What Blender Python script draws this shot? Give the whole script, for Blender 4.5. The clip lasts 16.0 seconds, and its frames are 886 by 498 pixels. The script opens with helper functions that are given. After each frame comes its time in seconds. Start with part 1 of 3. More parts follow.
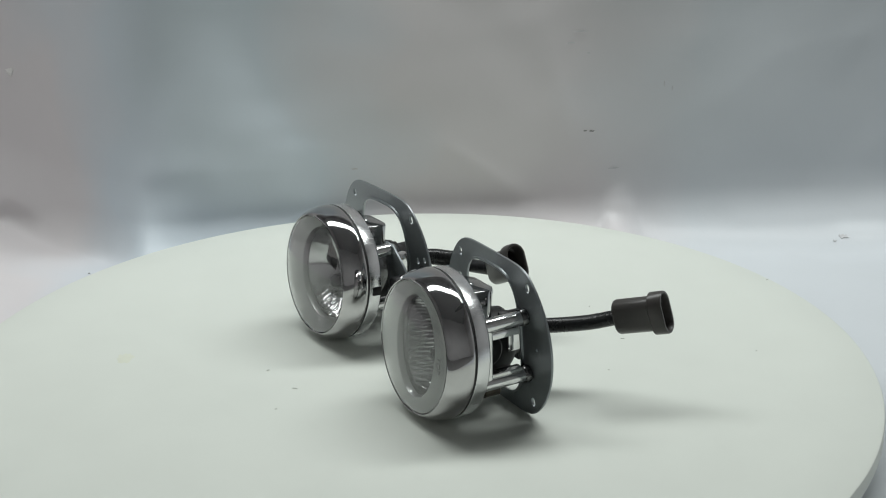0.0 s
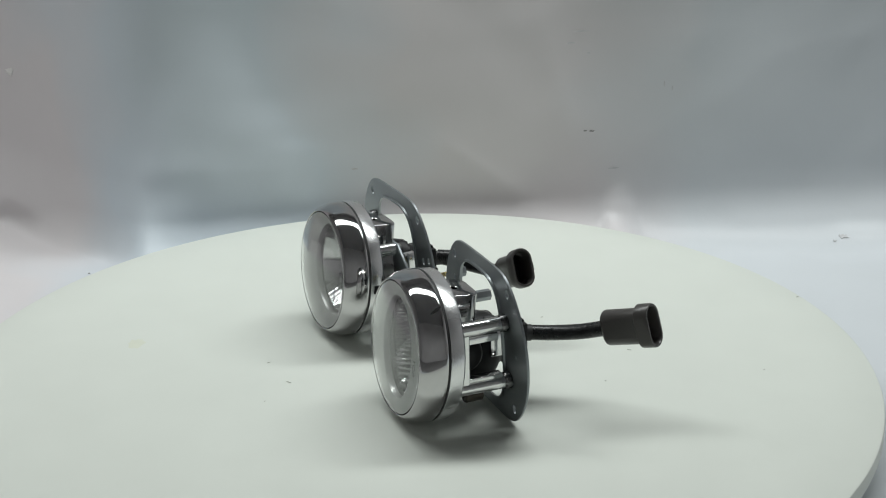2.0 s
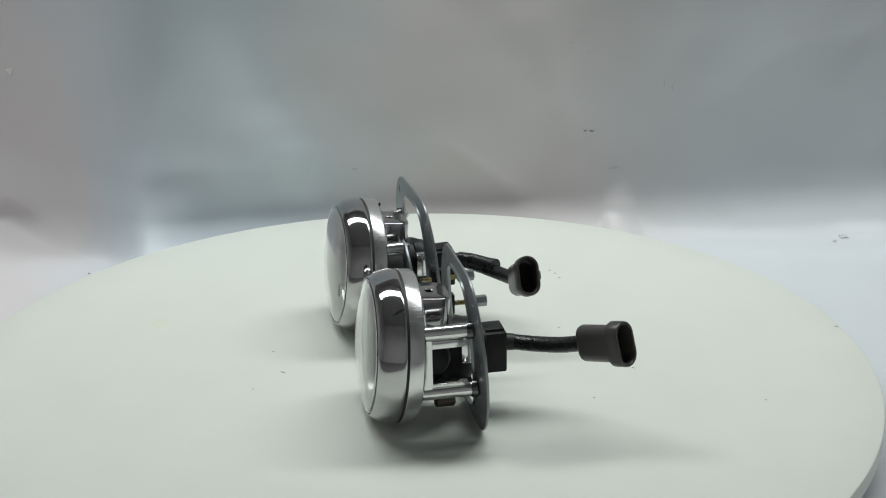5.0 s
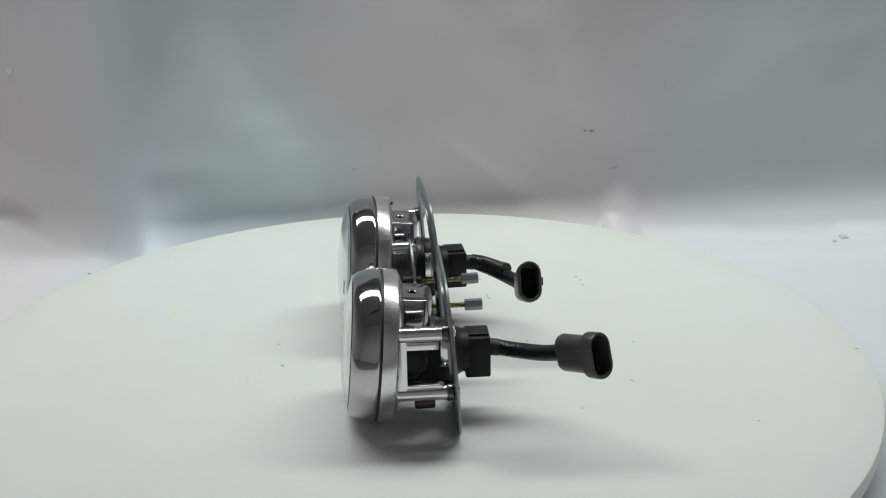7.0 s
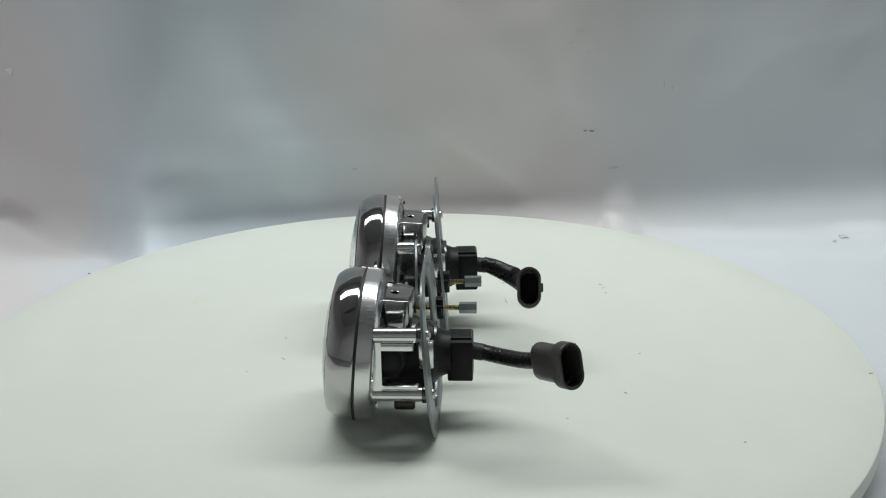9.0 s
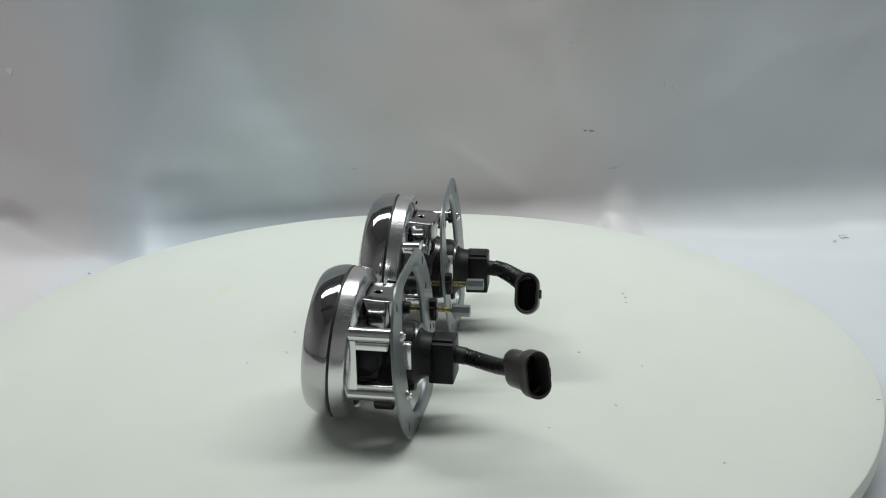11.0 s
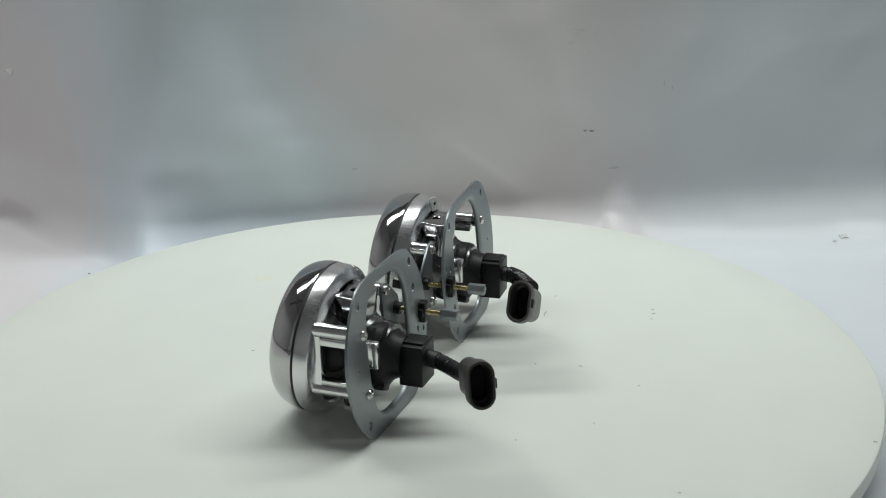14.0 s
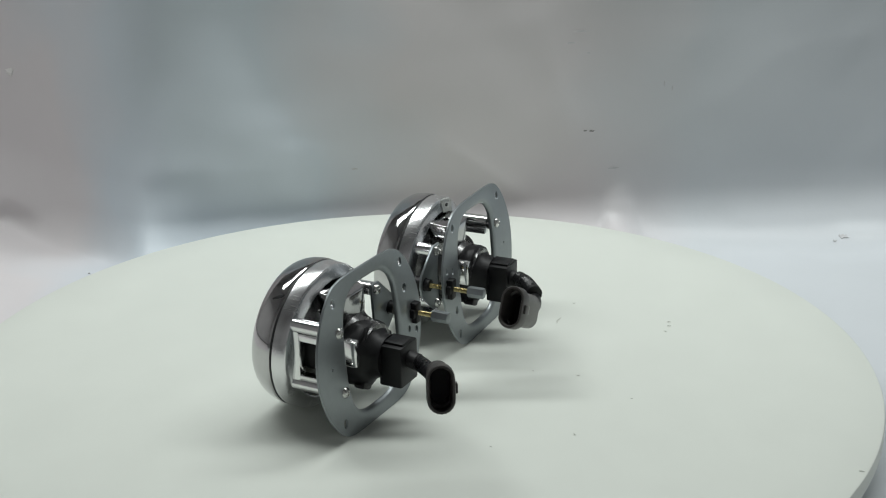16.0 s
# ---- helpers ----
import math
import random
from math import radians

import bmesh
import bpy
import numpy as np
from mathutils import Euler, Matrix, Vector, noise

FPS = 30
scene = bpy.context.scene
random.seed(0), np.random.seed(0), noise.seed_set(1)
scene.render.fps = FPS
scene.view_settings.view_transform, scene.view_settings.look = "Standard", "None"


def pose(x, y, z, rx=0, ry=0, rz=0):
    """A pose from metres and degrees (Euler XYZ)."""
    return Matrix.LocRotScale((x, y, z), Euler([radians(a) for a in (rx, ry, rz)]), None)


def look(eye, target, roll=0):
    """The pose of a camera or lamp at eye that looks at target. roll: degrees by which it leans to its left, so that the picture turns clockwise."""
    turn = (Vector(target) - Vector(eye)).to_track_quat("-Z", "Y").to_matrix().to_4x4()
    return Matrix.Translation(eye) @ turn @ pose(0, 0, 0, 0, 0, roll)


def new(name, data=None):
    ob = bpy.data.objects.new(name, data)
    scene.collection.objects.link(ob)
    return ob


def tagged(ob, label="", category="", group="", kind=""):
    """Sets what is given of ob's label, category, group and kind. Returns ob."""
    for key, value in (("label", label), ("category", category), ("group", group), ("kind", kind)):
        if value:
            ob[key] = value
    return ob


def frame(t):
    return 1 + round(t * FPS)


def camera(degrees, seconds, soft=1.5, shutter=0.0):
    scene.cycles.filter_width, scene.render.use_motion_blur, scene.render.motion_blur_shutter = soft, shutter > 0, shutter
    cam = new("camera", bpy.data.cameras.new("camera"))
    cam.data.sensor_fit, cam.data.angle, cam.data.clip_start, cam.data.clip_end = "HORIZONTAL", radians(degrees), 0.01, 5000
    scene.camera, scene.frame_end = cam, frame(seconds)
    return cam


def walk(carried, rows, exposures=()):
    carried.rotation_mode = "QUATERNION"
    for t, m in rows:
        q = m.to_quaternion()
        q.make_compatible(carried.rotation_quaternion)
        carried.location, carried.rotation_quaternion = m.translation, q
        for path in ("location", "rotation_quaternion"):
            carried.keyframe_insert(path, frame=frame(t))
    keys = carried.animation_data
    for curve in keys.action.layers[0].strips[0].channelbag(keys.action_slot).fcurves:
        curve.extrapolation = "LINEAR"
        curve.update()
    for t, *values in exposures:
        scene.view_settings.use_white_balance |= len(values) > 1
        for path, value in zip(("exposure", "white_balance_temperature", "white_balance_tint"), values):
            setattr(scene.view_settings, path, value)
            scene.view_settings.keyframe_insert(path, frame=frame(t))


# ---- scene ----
# One turntable turn takes 100 s; the camera stands still.
RATE = 3.6
CLIP = 16.0
MM = 0.001
TURNTABLE_R = 0.30
FLOOR_Z = -0.035

cam = camera(37.16, CLIP, soft=1.12)
EYE, AIM, ROLL = (0.0, -0.7907, 0.3671), (0.02291, -0.04897, 0.09412), -1.0
walk(cam, [(0.0, look(EYE, AIM, ROLL)), (CLIP, look(EYE, AIM, ROLL))], [(0.0, 0.0), (CLIP, 0.0)])

# ---- world and light: a photo table under one long overhead light strip, in a plain room ----
# the room is unseen, added to close the place and feed reflections
world = bpy.data.worlds.new("world")
scene.world = world
world.use_nodes = True
world.node_tree.nodes["Background"].inputs[0].default_value = (0.60, 0.63, 0.66, 1)
world.node_tree.nodes["Background"].inputs[1].default_value = 0.05


def area_lamp(name, eye, target, size_x, size_y, watts, color):
    data = bpy.data.lights.new(name, "AREA")
    data.shape, data.size, data.size_y, data.energy, data.color = "RECTANGLE", size_x, size_y, watts, color
    ob = new(name, data)
    ob.matrix_world = look(eye, target)
    return ob


LIGHT_COLOR = (0.955, 1.0, 0.985)
area_lamp("light_strip", (0.08, 0.25, 1.08), (0.08, 0.16, 0.0), 1.75, 0.20, 13.8, LIGHT_COLOR)


# ---- materials ----
def material(name, color, rough=0.5, metal=0.0, vary=0.08, scale=200.0, bump=0.0, bump_scale=600.0, rough_vary=0.0,
             stretch=(1, 1, 1), spec=0.5, coat=0.0):
    m = bpy.data.materials.new(name)
    m.use_nodes = True
    nt = m.node_tree
    b = nt.nodes["Principled BSDF"]
    b.inputs["Metallic"].default_value = metal
    b.inputs["Roughness"].default_value = rough
    b.inputs["Specular IOR Level"].default_value = spec
    b.inputs["Coat Weight"].default_value = coat
    co = nt.nodes.new("ShaderNodeTexCoord")
    mp = nt.nodes.new("ShaderNodeMapping")
    mp.inputs["Scale"].default_value = stretch
    nt.links.new(co.outputs["Object"], mp.inputs["Vector"])
    fine = nt.nodes.new("ShaderNodeTexNoise")
    fine.inputs["Scale"].default_value = scale
    fine.inputs["Detail"].default_value = 5
    nt.links.new(mp.outputs["Vector"], fine.inputs["Vector"])
    broad = nt.nodes.new("ShaderNodeTexNoise")
    broad.inputs["Scale"].default_value = scale * 0.13
    broad.inputs["Detail"].default_value = 3
    nt.links.new(mp.outputs["Vector"], broad.inputs["Vector"])
    add = nt.nodes.new("ShaderNodeMath")
    add.operation = "ADD"
    nt.links.new(fine.outputs["Fac"], add.inputs[0])
    nt.links.new(broad.outputs["Fac"], add.inputs[1])
    ramp = nt.nodes.new("ShaderNodeMapRange")
    ramp.inputs["From Min"].default_value, ramp.inputs["From Max"].default_value = 0.6, 1.4
    ramp.inputs["To Min"].default_value, ramp.inputs["To Max"].default_value = 1 - vary, 1 + vary
    nt.links.new(add.outputs[0], ramp.inputs["Value"])
    mul = nt.nodes.new("ShaderNodeVectorMath")
    mul.operation = "SCALE"
    mul.inputs[0].default_value = color
    nt.links.new(ramp.outputs["Result"], mul.inputs["Scale"])
    nt.links.new(mul.outputs["Vector"], b.inputs["Base Color"])
    if rough_vary:
        rr = nt.nodes.new("ShaderNodeMapRange")
        rr.inputs["From Min"].default_value, rr.inputs["From Max"].default_value = 0.6, 1.4
        rr.inputs["To Min"].default_value = max(0.0, rough - rough_vary)
        rr.inputs["To Max"].default_value = rough + rough_vary
        nt.links.new(add.outputs[0], rr.inputs["Value"])
        nt.links.new(rr.outputs["Result"], b.inputs["Roughness"])
    if bump:
        bn = nt.nodes.new("ShaderNodeTexNoise")
        bn.inputs["Scale"].default_value = bump_scale
        bn.inputs["Detail"].default_value = 4
        nt.links.new(mp.outputs["Vector"], bn.inputs["Vector"])
        bp = nt.nodes.new("ShaderNodeBump")
        bp.inputs["Strength"].default_value = bump
        bp.inputs["Distance"].default_value = 0.0006
        nt.links.new(bn.outputs["Fac"], bp.inputs["Height"])
        nt.links.new(bp.outputs["Normal"], b.inputs["Normal"])
    return m


def glass_material():
    m = bpy.data.materials.new("clear_glass")
    m.use_nodes = True
    b = m.node_tree.nodes["Principled BSDF"]
    b.inputs["Base Color"].default_value = (0.97, 0.98, 0.98, 1)
    b.inputs["Roughness"].default_value = 0.015
    b.inputs["Transmission Weight"].default_value = 1.0
    b.inputs["IOR"].default_value = 1.45
    return m


CHROME = material("polished_chrome", (0.55, 0.543, 0.547), 0.08, 1.0, 0.04, 300, 0.95, 55, 0.03)
# thin pressed bezel, slightly wavy
CHROME.node_tree.nodes["Bump"].inputs["Distance"].default_value = 0.0011
CHROME.node_tree.nodes["Noise Texture.002"].inputs["Detail"].default_value = 0.3
ALU = material("brushed_aluminium", (0.80, 0.80, 0.81), 0.24, 1.0, 0.05, 250, 0.05, 500, 0.06, (1, 6, 6))
CAST = material("cast_aluminium", (0.82, 0.82, 0.82), 0.16, 1.0, 0.06, 300, 0.10, 260, 0.06)
REFLECTOR = material("vapour_coated_reflector", (0.56, 0.56, 0.56), 0.09, 1.0, 0.02, 200, 0.02, 300, 0.02)
COLLAR = material("satin_collar", (0.25, 0.25, 0.245), 0.32, 0.9, 0.03, 200, 0.02, 300, 0.03)
ZINC = material("zinc_plated_steel", (0.27, 0.293, 0.303), 0.40, 0.75, 0.08, 260, 0.06, 700, 0.06)
STEEL = material("steel_screw", (0.62, 0.62, 0.60), 0.25, 1.0, 0.08, 600, 0.05, 900, 0.06)
BRASS = material("yellow_zinc_thread", (0.44, 0.37, 0.19), 0.28, 1.0, 0.12, 700, 0.05, 900, 0.06)
RUBBER = material("black_rubber", (0.018, 0.018, 0.019), 0.55, 0.0, 0.2, 300, 0.06, 500, 0.08)
BLACK = material("black_plastic", (0.008, 0.008, 0.009), 0.45, 0.0, 0.2, 250, 0.10, 700, 0.08, spec=0.3)
CANMETAL = material("dull_cast_metal", (0.15, 0.15, 0.15), 0.26, 1.0, 0.10, 200, 0.15, 200, 0.08)
HOUSING = material("shiny_cast_housing", (0.42, 0.42, 0.425), 0.13, 1.0, 0.05, 200, 0.10, 120, 0.05)
DARKCAN = material("dark_heatproof_can", (0.030, 0.030, 0.032), 0.30, 0.3, 0.2, 250, 0.10, 500, 0.08)
GREYPLUG = material("dark_grey_nylon", (0.062, 0.057, 0.054), 0.34, 0.0, 0.06, 500, 0.03, 900, 0.04)
LOOM = material("black_loom", (0.010, 0.010, 0.011), 0.30, 0.0, 0.2, 300, 0.55, 330, 0.10, spec=0.45)
INK = material("grey_ink", (0.06, 0.06, 0.06), 0.6, 0.0, 0.1, 300)
GLASS = glass_material()
# bulb shield chrome, darkened for the room reflected in the bowl
SHIELD_REFLECTION = material("shield_with_dark_reflection", (0.13, 0.12, 0.115), 0.10, 1.0, 0.1, 300, 0.05, 200, 0.03)
FILM = material("pale_film", (0.45, 0.46, 0.44), 0.25, 0.0, 0.10, 300, 0.3, 500, 0.08)
BRONZE = material("brown_bolt", (0.09, 0.08, 0.065), 0.35, 0.8, 0.15, 400, 0.1, 600, 0.1)
TABLETOP = material("white_laminate", (0.725, 0.757, 0.70), 0.48, 0.0, 0.02, 26, 0.03, 900, 0.05, spec=0.35)
TABLE_EDGE = material("white_edge_band", (0.70, 0.71, 0.69), 0.5, 0.0, 0.03, 80, 0.03, 400)
STAIN = material("yellowed_spot", (0.725, 0.75, 0.64), 0.5, 0.0, 0.03, 200)
SPECK = material("dark_lint", (0.46, 0.46, 0.42), 0.8, 0.0, 0.3, 900)
# paints of the added room, toned for what the chrome reflects
WALLPAINT = material("light_room_paint", (0.74, 0.73, 0.73), 0.8, 0.0, 0.08, 3, 0.1, 40)
FLOORPAINT = material("grey_floor", (0.22, 0.218, 0.215), 0.6, 0.0, 0.1, 4, 0.1, 60)
CEILPAINT = material("ceiling_paint", (0.45, 0.45, 0.45), 0.8, 0.0, 0.06, 3, 0.1, 40)


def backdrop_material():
    """White plastic-coated sheet with smudges; faint warm and cool light put into its colour."""
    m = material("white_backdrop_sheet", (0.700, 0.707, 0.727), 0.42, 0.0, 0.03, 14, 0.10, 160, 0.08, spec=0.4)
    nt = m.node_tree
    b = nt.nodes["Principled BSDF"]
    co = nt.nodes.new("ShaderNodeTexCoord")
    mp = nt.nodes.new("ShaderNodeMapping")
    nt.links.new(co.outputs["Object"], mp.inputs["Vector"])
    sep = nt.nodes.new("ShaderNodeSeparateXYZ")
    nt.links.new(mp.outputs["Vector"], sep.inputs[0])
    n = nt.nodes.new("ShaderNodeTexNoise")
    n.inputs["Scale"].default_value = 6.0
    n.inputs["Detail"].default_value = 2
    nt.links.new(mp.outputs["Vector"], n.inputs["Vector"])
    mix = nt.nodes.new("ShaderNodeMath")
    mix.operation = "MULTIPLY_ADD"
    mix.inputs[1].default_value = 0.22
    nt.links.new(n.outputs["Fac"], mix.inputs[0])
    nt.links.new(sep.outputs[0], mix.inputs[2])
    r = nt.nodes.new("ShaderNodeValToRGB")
    # tints of the light across the sheet, painted as bands along x
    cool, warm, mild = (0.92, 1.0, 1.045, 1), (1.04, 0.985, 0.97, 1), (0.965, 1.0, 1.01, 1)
    light_tints = ((0.0, warm), (0.12, warm), (0.20, cool), (0.36, cool), (0.46, warm), (0.60, warm), (0.70, mild), (1.0, mild))
    r.color_ramp.elements[0].color, r.color_ramp.elements[1].color = light_tints[0][1], light_tints[-1][1]
    for pos, c in light_tints[1:-1]:
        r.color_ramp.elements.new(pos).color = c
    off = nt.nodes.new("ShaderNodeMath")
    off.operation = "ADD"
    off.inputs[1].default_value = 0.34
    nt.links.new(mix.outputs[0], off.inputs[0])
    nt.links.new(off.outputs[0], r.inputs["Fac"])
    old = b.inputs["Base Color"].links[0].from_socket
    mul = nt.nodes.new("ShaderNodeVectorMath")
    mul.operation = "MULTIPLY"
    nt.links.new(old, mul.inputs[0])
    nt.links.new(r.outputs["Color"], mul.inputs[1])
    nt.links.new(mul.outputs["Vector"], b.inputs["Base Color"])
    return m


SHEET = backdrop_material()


# ---- mesh helpers (millimetres in, metres out) ----
def part(name, bm, mat, parent=None, label="", m=None, smooth=True, kind=""):
    bmesh.ops.recalc_face_normals(bm, faces=bm.faces)
    me = bpy.data.meshes.new(name)
    bm.to_mesh(me)
    bm.free()
    me.materials.append(mat)
    if smooth:
        me.polygons.foreach_set("use_smooth", [True] * len(me.polygons))
        me.set_sharp_from_angle(angle=radians(38))
    ob = new(name, me)
    if parent:
        ob.parent = parent
    if m is not None:
        ob.matrix_basis = m
    return tagged(ob, label, kind=kind)


def mm(*v):
    return tuple(c * MM for c in v)


def at(x, y, z, rx=0, ry=0, rz=0):
    return pose(x * MM, y * MM, z * MM, rx, ry, rz)


def lathe(profile, seg=96, closed=False, bm=None):
    """Turn (x, r) pairs in millimetres about the x axis."""
    bm = bm or bmesh.new()
    rings = []
    for x, r in profile:
        if r < 1e-6:
            rings.append([bm.verts.new(mm(x, 0, 0))])
        else:
            rings.append([bm.verts.new(mm(x, r * math.cos(a), r * math.sin(a)))
                          for a in (2 * math.pi * i / seg for i in range(seg))])
    pairs = list(zip(rings, rings[1:])) + ([(rings[-1], rings[0])] if closed else [])
    for a, b in pairs:
        for i in range(seg):
            j = (i + 1) % seg
            quad = [a[i % len(a)], a[j % len(a)], b[j % len(b)], b[i % len(b)]]
            quad = list(dict.fromkeys(quad))
            if len(quad) > 2:
                bm.faces.new(quad)
    return bm


def rod(x0, x1, r, seg=28, bevel=0.5):
    return lathe([(x0, 0), (x0, r - bevel), (x0 + bevel, r), (x1 - bevel, r), (x1, r - bevel), (x1, 0)], seg)


def box(x0, x1, y0, y1, z0, z1, bevel=1.0, bm=None):
    bm = bm or bmesh.new()
    got = bmesh.ops.create_cube(bm, size=1.0)["verts"]
    for v in got:
        v.co = Vector(mm((x0 + x1) / 2 + v.co.x * (x1 - x0), (y0 + y1) / 2 + v.co.y * (y1 - y0),
                         (z0 + z1) / 2 + v.co.z * (z1 - z0)))
    if bevel:
        edges = {e for v in got for e in v.link_edges}
        bmesh.ops.bevel(bm, geom=list(edges), offset=bevel * MM, segments=2, affect="EDGES", profile=0.5)
    return bm


def prism(outline, x0, x1, bevel=0.4):
    """A (y, z) outline in millimetres, extruded from x0 to x1."""
    bm = bmesh.new()
    a = [bm.verts.new(mm(x0, y, z)) for y, z in outline]
    b = [bm.verts.new(mm(x1, y, z)) for y, z in outline]
    bm.faces.new(a)
    bm.faces.new(b[::-1])
    for i in range(len(a)):
        bm.faces.new((a[i], b[i], b[i - 1], a[i - 1]))
    if bevel:
        rim = [e for e in bm.edges if abs(e.verts[0].co.x - e.verts[1].co.x) < 1e-9]
        bmesh.ops.bevel(bm, geom=rim, offset=bevel * MM, segments=2, affect="EDGES", profile=0.5)
    return bm


def tube(points, r, seg=14, ridge=0.0, pitch=2.4, caps=True):
    """A round tube along a smooth path in millimetres; ridge gives it corrugation."""
    pts = [Vector(p) for p in points]
    fine = []
    for i in range(len(pts) - 1):
        p0, p1, p2, p3 = pts[max(i - 1, 0)], pts[i], pts[i + 1], pts[min(i + 2, len(pts) - 1)]
        steps = max(4, int((p2 - p1).length / 0.6))
        for k in range(steps):
            t = k / steps
            fine.append(0.5 * ((2 * p1) + (p2 - p0) * t + (2 * p0 - 5 * p1 + 4 * p2 - p3) * t * t
                               + (3 * p1 - p0 - 3 * p2 + p3) * t ** 3))
    fine.append(pts[-1])
    bm = bmesh.new()
    rings, s, up = [], 0.0, Vector((0, 0, 1))
    for i, p in enumerate(fine):
        d = (fine[min(i + 1, len(fine) - 1)] - fine[max(i - 1, 0)]).normalized()
        if i:
            s += (p - fine[i - 1]).length
        u = d.cross(up).normalized()
        w = u.cross(d)
        rr = r + (ridge * (1 if (s / pitch) % 1 < 0.55 else -1) if ridge else 0)
        rings.append([bm.verts.new((p + u * rr * math.cos(a) + w * rr * math.sin(a)) * MM)
                      for a in (2 * math.pi * k / seg for k in range(seg))])
    for a, b in zip(rings, rings[1:]):
        for i in range(seg):
            bm.faces.new((a[i], a[(i + 1) % seg], b[(i + 1) % seg], b[i]))
    if caps:
        bm.faces.new(rings[0][::-1])
        bm.faces.new(rings[-1])
    return bm


def stadium(w, h, n=10):
    """Outline of an upright slot shape, w wide and h high, as (y, z)."""
    r, out = w / 2, []
    for k in range(n + 1):
        a = math.pi * k / n
        out.append((r * math.cos(a), h / 2 - r + r * math.sin(a)))
    for k in range(n + 1):
        a = math.pi + math.pi * k / n
        out.append((r * math.cos(a), -h / 2 + r + r * math.sin(a)))
    return out


def loft(sections, caps=(True, True)):
    """Join outlines (x, [(y, z)...]) of equal length along x."""
    bm = bmesh.new()
    rings = [[bm.verts.new(mm(x, y, z)) for y, z in pts] for x, pts in sections]
    for a, b in zip(rings, rings[1:]):
        for i in range(len(a)):
            bm.faces.new((a[i - 1], a[i], b[i], b[i - 1]))
    if caps[0]:
        bm.faces.new(rings[0])
    if caps[1]:
        bm.faces.new(rings[-1][::-1])
    return bm


# ---- the setting ----
# folds of the sheet: from x, height to x, height, half width, depth
FOLDS = ((0.045, 0.11, 0.10, 0.07, 0.014, 0.005), (0.12, 0.22, 0.15, 0.12, 0.03, 0.005),
         (0.25, 0.2, 0.23, 0.05, 0.05, 0.005), (-0.37, 0.035, -0.34, 0.028, 0.008, 0.006), (0.39, 0.03, 0.42, 0.028, 0.006, 0.004),
         (0.30, 0.04, 0.46, 0.05, 0.02, 0.004))
# flaring drapes: height of the apex, height where they end, how far they fold back below, slope, softness of the left and right edge,
# and the x of both edges by height
DRAPES = ((0.232, 0.100, 0.15, 0.066, 0.014, 0.022, ((-0.1, -0.25), (0.075, -0.236), (0.124, -0.214), (0.221, -0.168)),
           ((-0.1, -0.08), (0.05, -0.085), (0.112, -0.092), (0.129, -0.104), (0.162, -0.127), (0.221, -0.152))),
          (0.076, -0.05, 0.0, 0.06, 0.009, 0.009, ((-0.1, -0.262), (0.0, -0.243), (0.076, -0.230)),
           ((-0.1, -0.16), (0.0, -0.200), (0.076, -0.222))),
          (0.078, 0.052, 0.0, 0.17, 0.004, 0.005, ((-0.1, 0.172), (0.045, 0.180), (0.078, 0.188)),
           ((-0.1, 0.24), (0.045, 0.203), (0.078, 0.197))),
          (0.050, 0.012, 0.0, 0.22, 0.003, 0.003, ((-0.1, 0.165), (0.015, 0.176), (0.050, 0.182)),
           ((-0.1, 0.24), (0.015, 0.197), (0.050, 0.186))),
          (0.125, 0.045, 0.0, -0.035, 0.012, 0.02, ((-0.1, 0.205), (0.045, 0.207), (0.125, 0.215)),
           ((-0.1, 0.32), (0.045, 0.285), (0.125, 0.225))),
          (0.30, 0.10, 0.0, 0.022, 0.03, 0.03, ((-0.1, 0.10), (0.10, 0.085), (0.30, 0.02)),
           ((-0.1, 0.30), (0.10, 0.17), (0.30, 0.14))))


# how far the sheet's foot stands before or behind its line, along x
FOOT = ((-1.0, 0.095), (-0.37, 0.062), (-0.33, 0.035), (-0.295, 0.012), (-0.27, -0.010), (-0.245, -0.034), (-0.222, -0.052), (-0.20, -0.045),
        (-0.18, -0.036), (-0.1, -0.024), (0.0, -0.011), (0.12, -0.012), (0.18, -0.011), (0.22, -0.012), (0.27, -0.017), (0.36, -0.026), (0.5, -0.034), (1.0, -0.034))
# the same for the part that hangs
HANG = ((-1.0, 0.125), (-0.45, 0.100), (-0.37, 0.074), (-0.33, 0.047), (-0.295, 0.022), (-0.27, 0.0), (-0.245, -0.020), (-0.222, -0.034),
        (-0.18, -0.036), (-0.1, -0.024), (0.0, -0.011), (0.12, -0.010), (0.22, -0.009), (0.36, -0.019), (0.5, -0.026), (1.0, -0.02))


def lines(knots, x):
    """A soft value between knots."""
    for (xa, ya), (xb, yb) in zip(knots, knots[1:]):
        if xa <= x <= xb:
            t = (x - xa) / (xb - xa)
            return ya + (yb - ya) * (0.5 * t + 0.5 * t * t * (3 - 2 * t))
    return knots[-1][1]


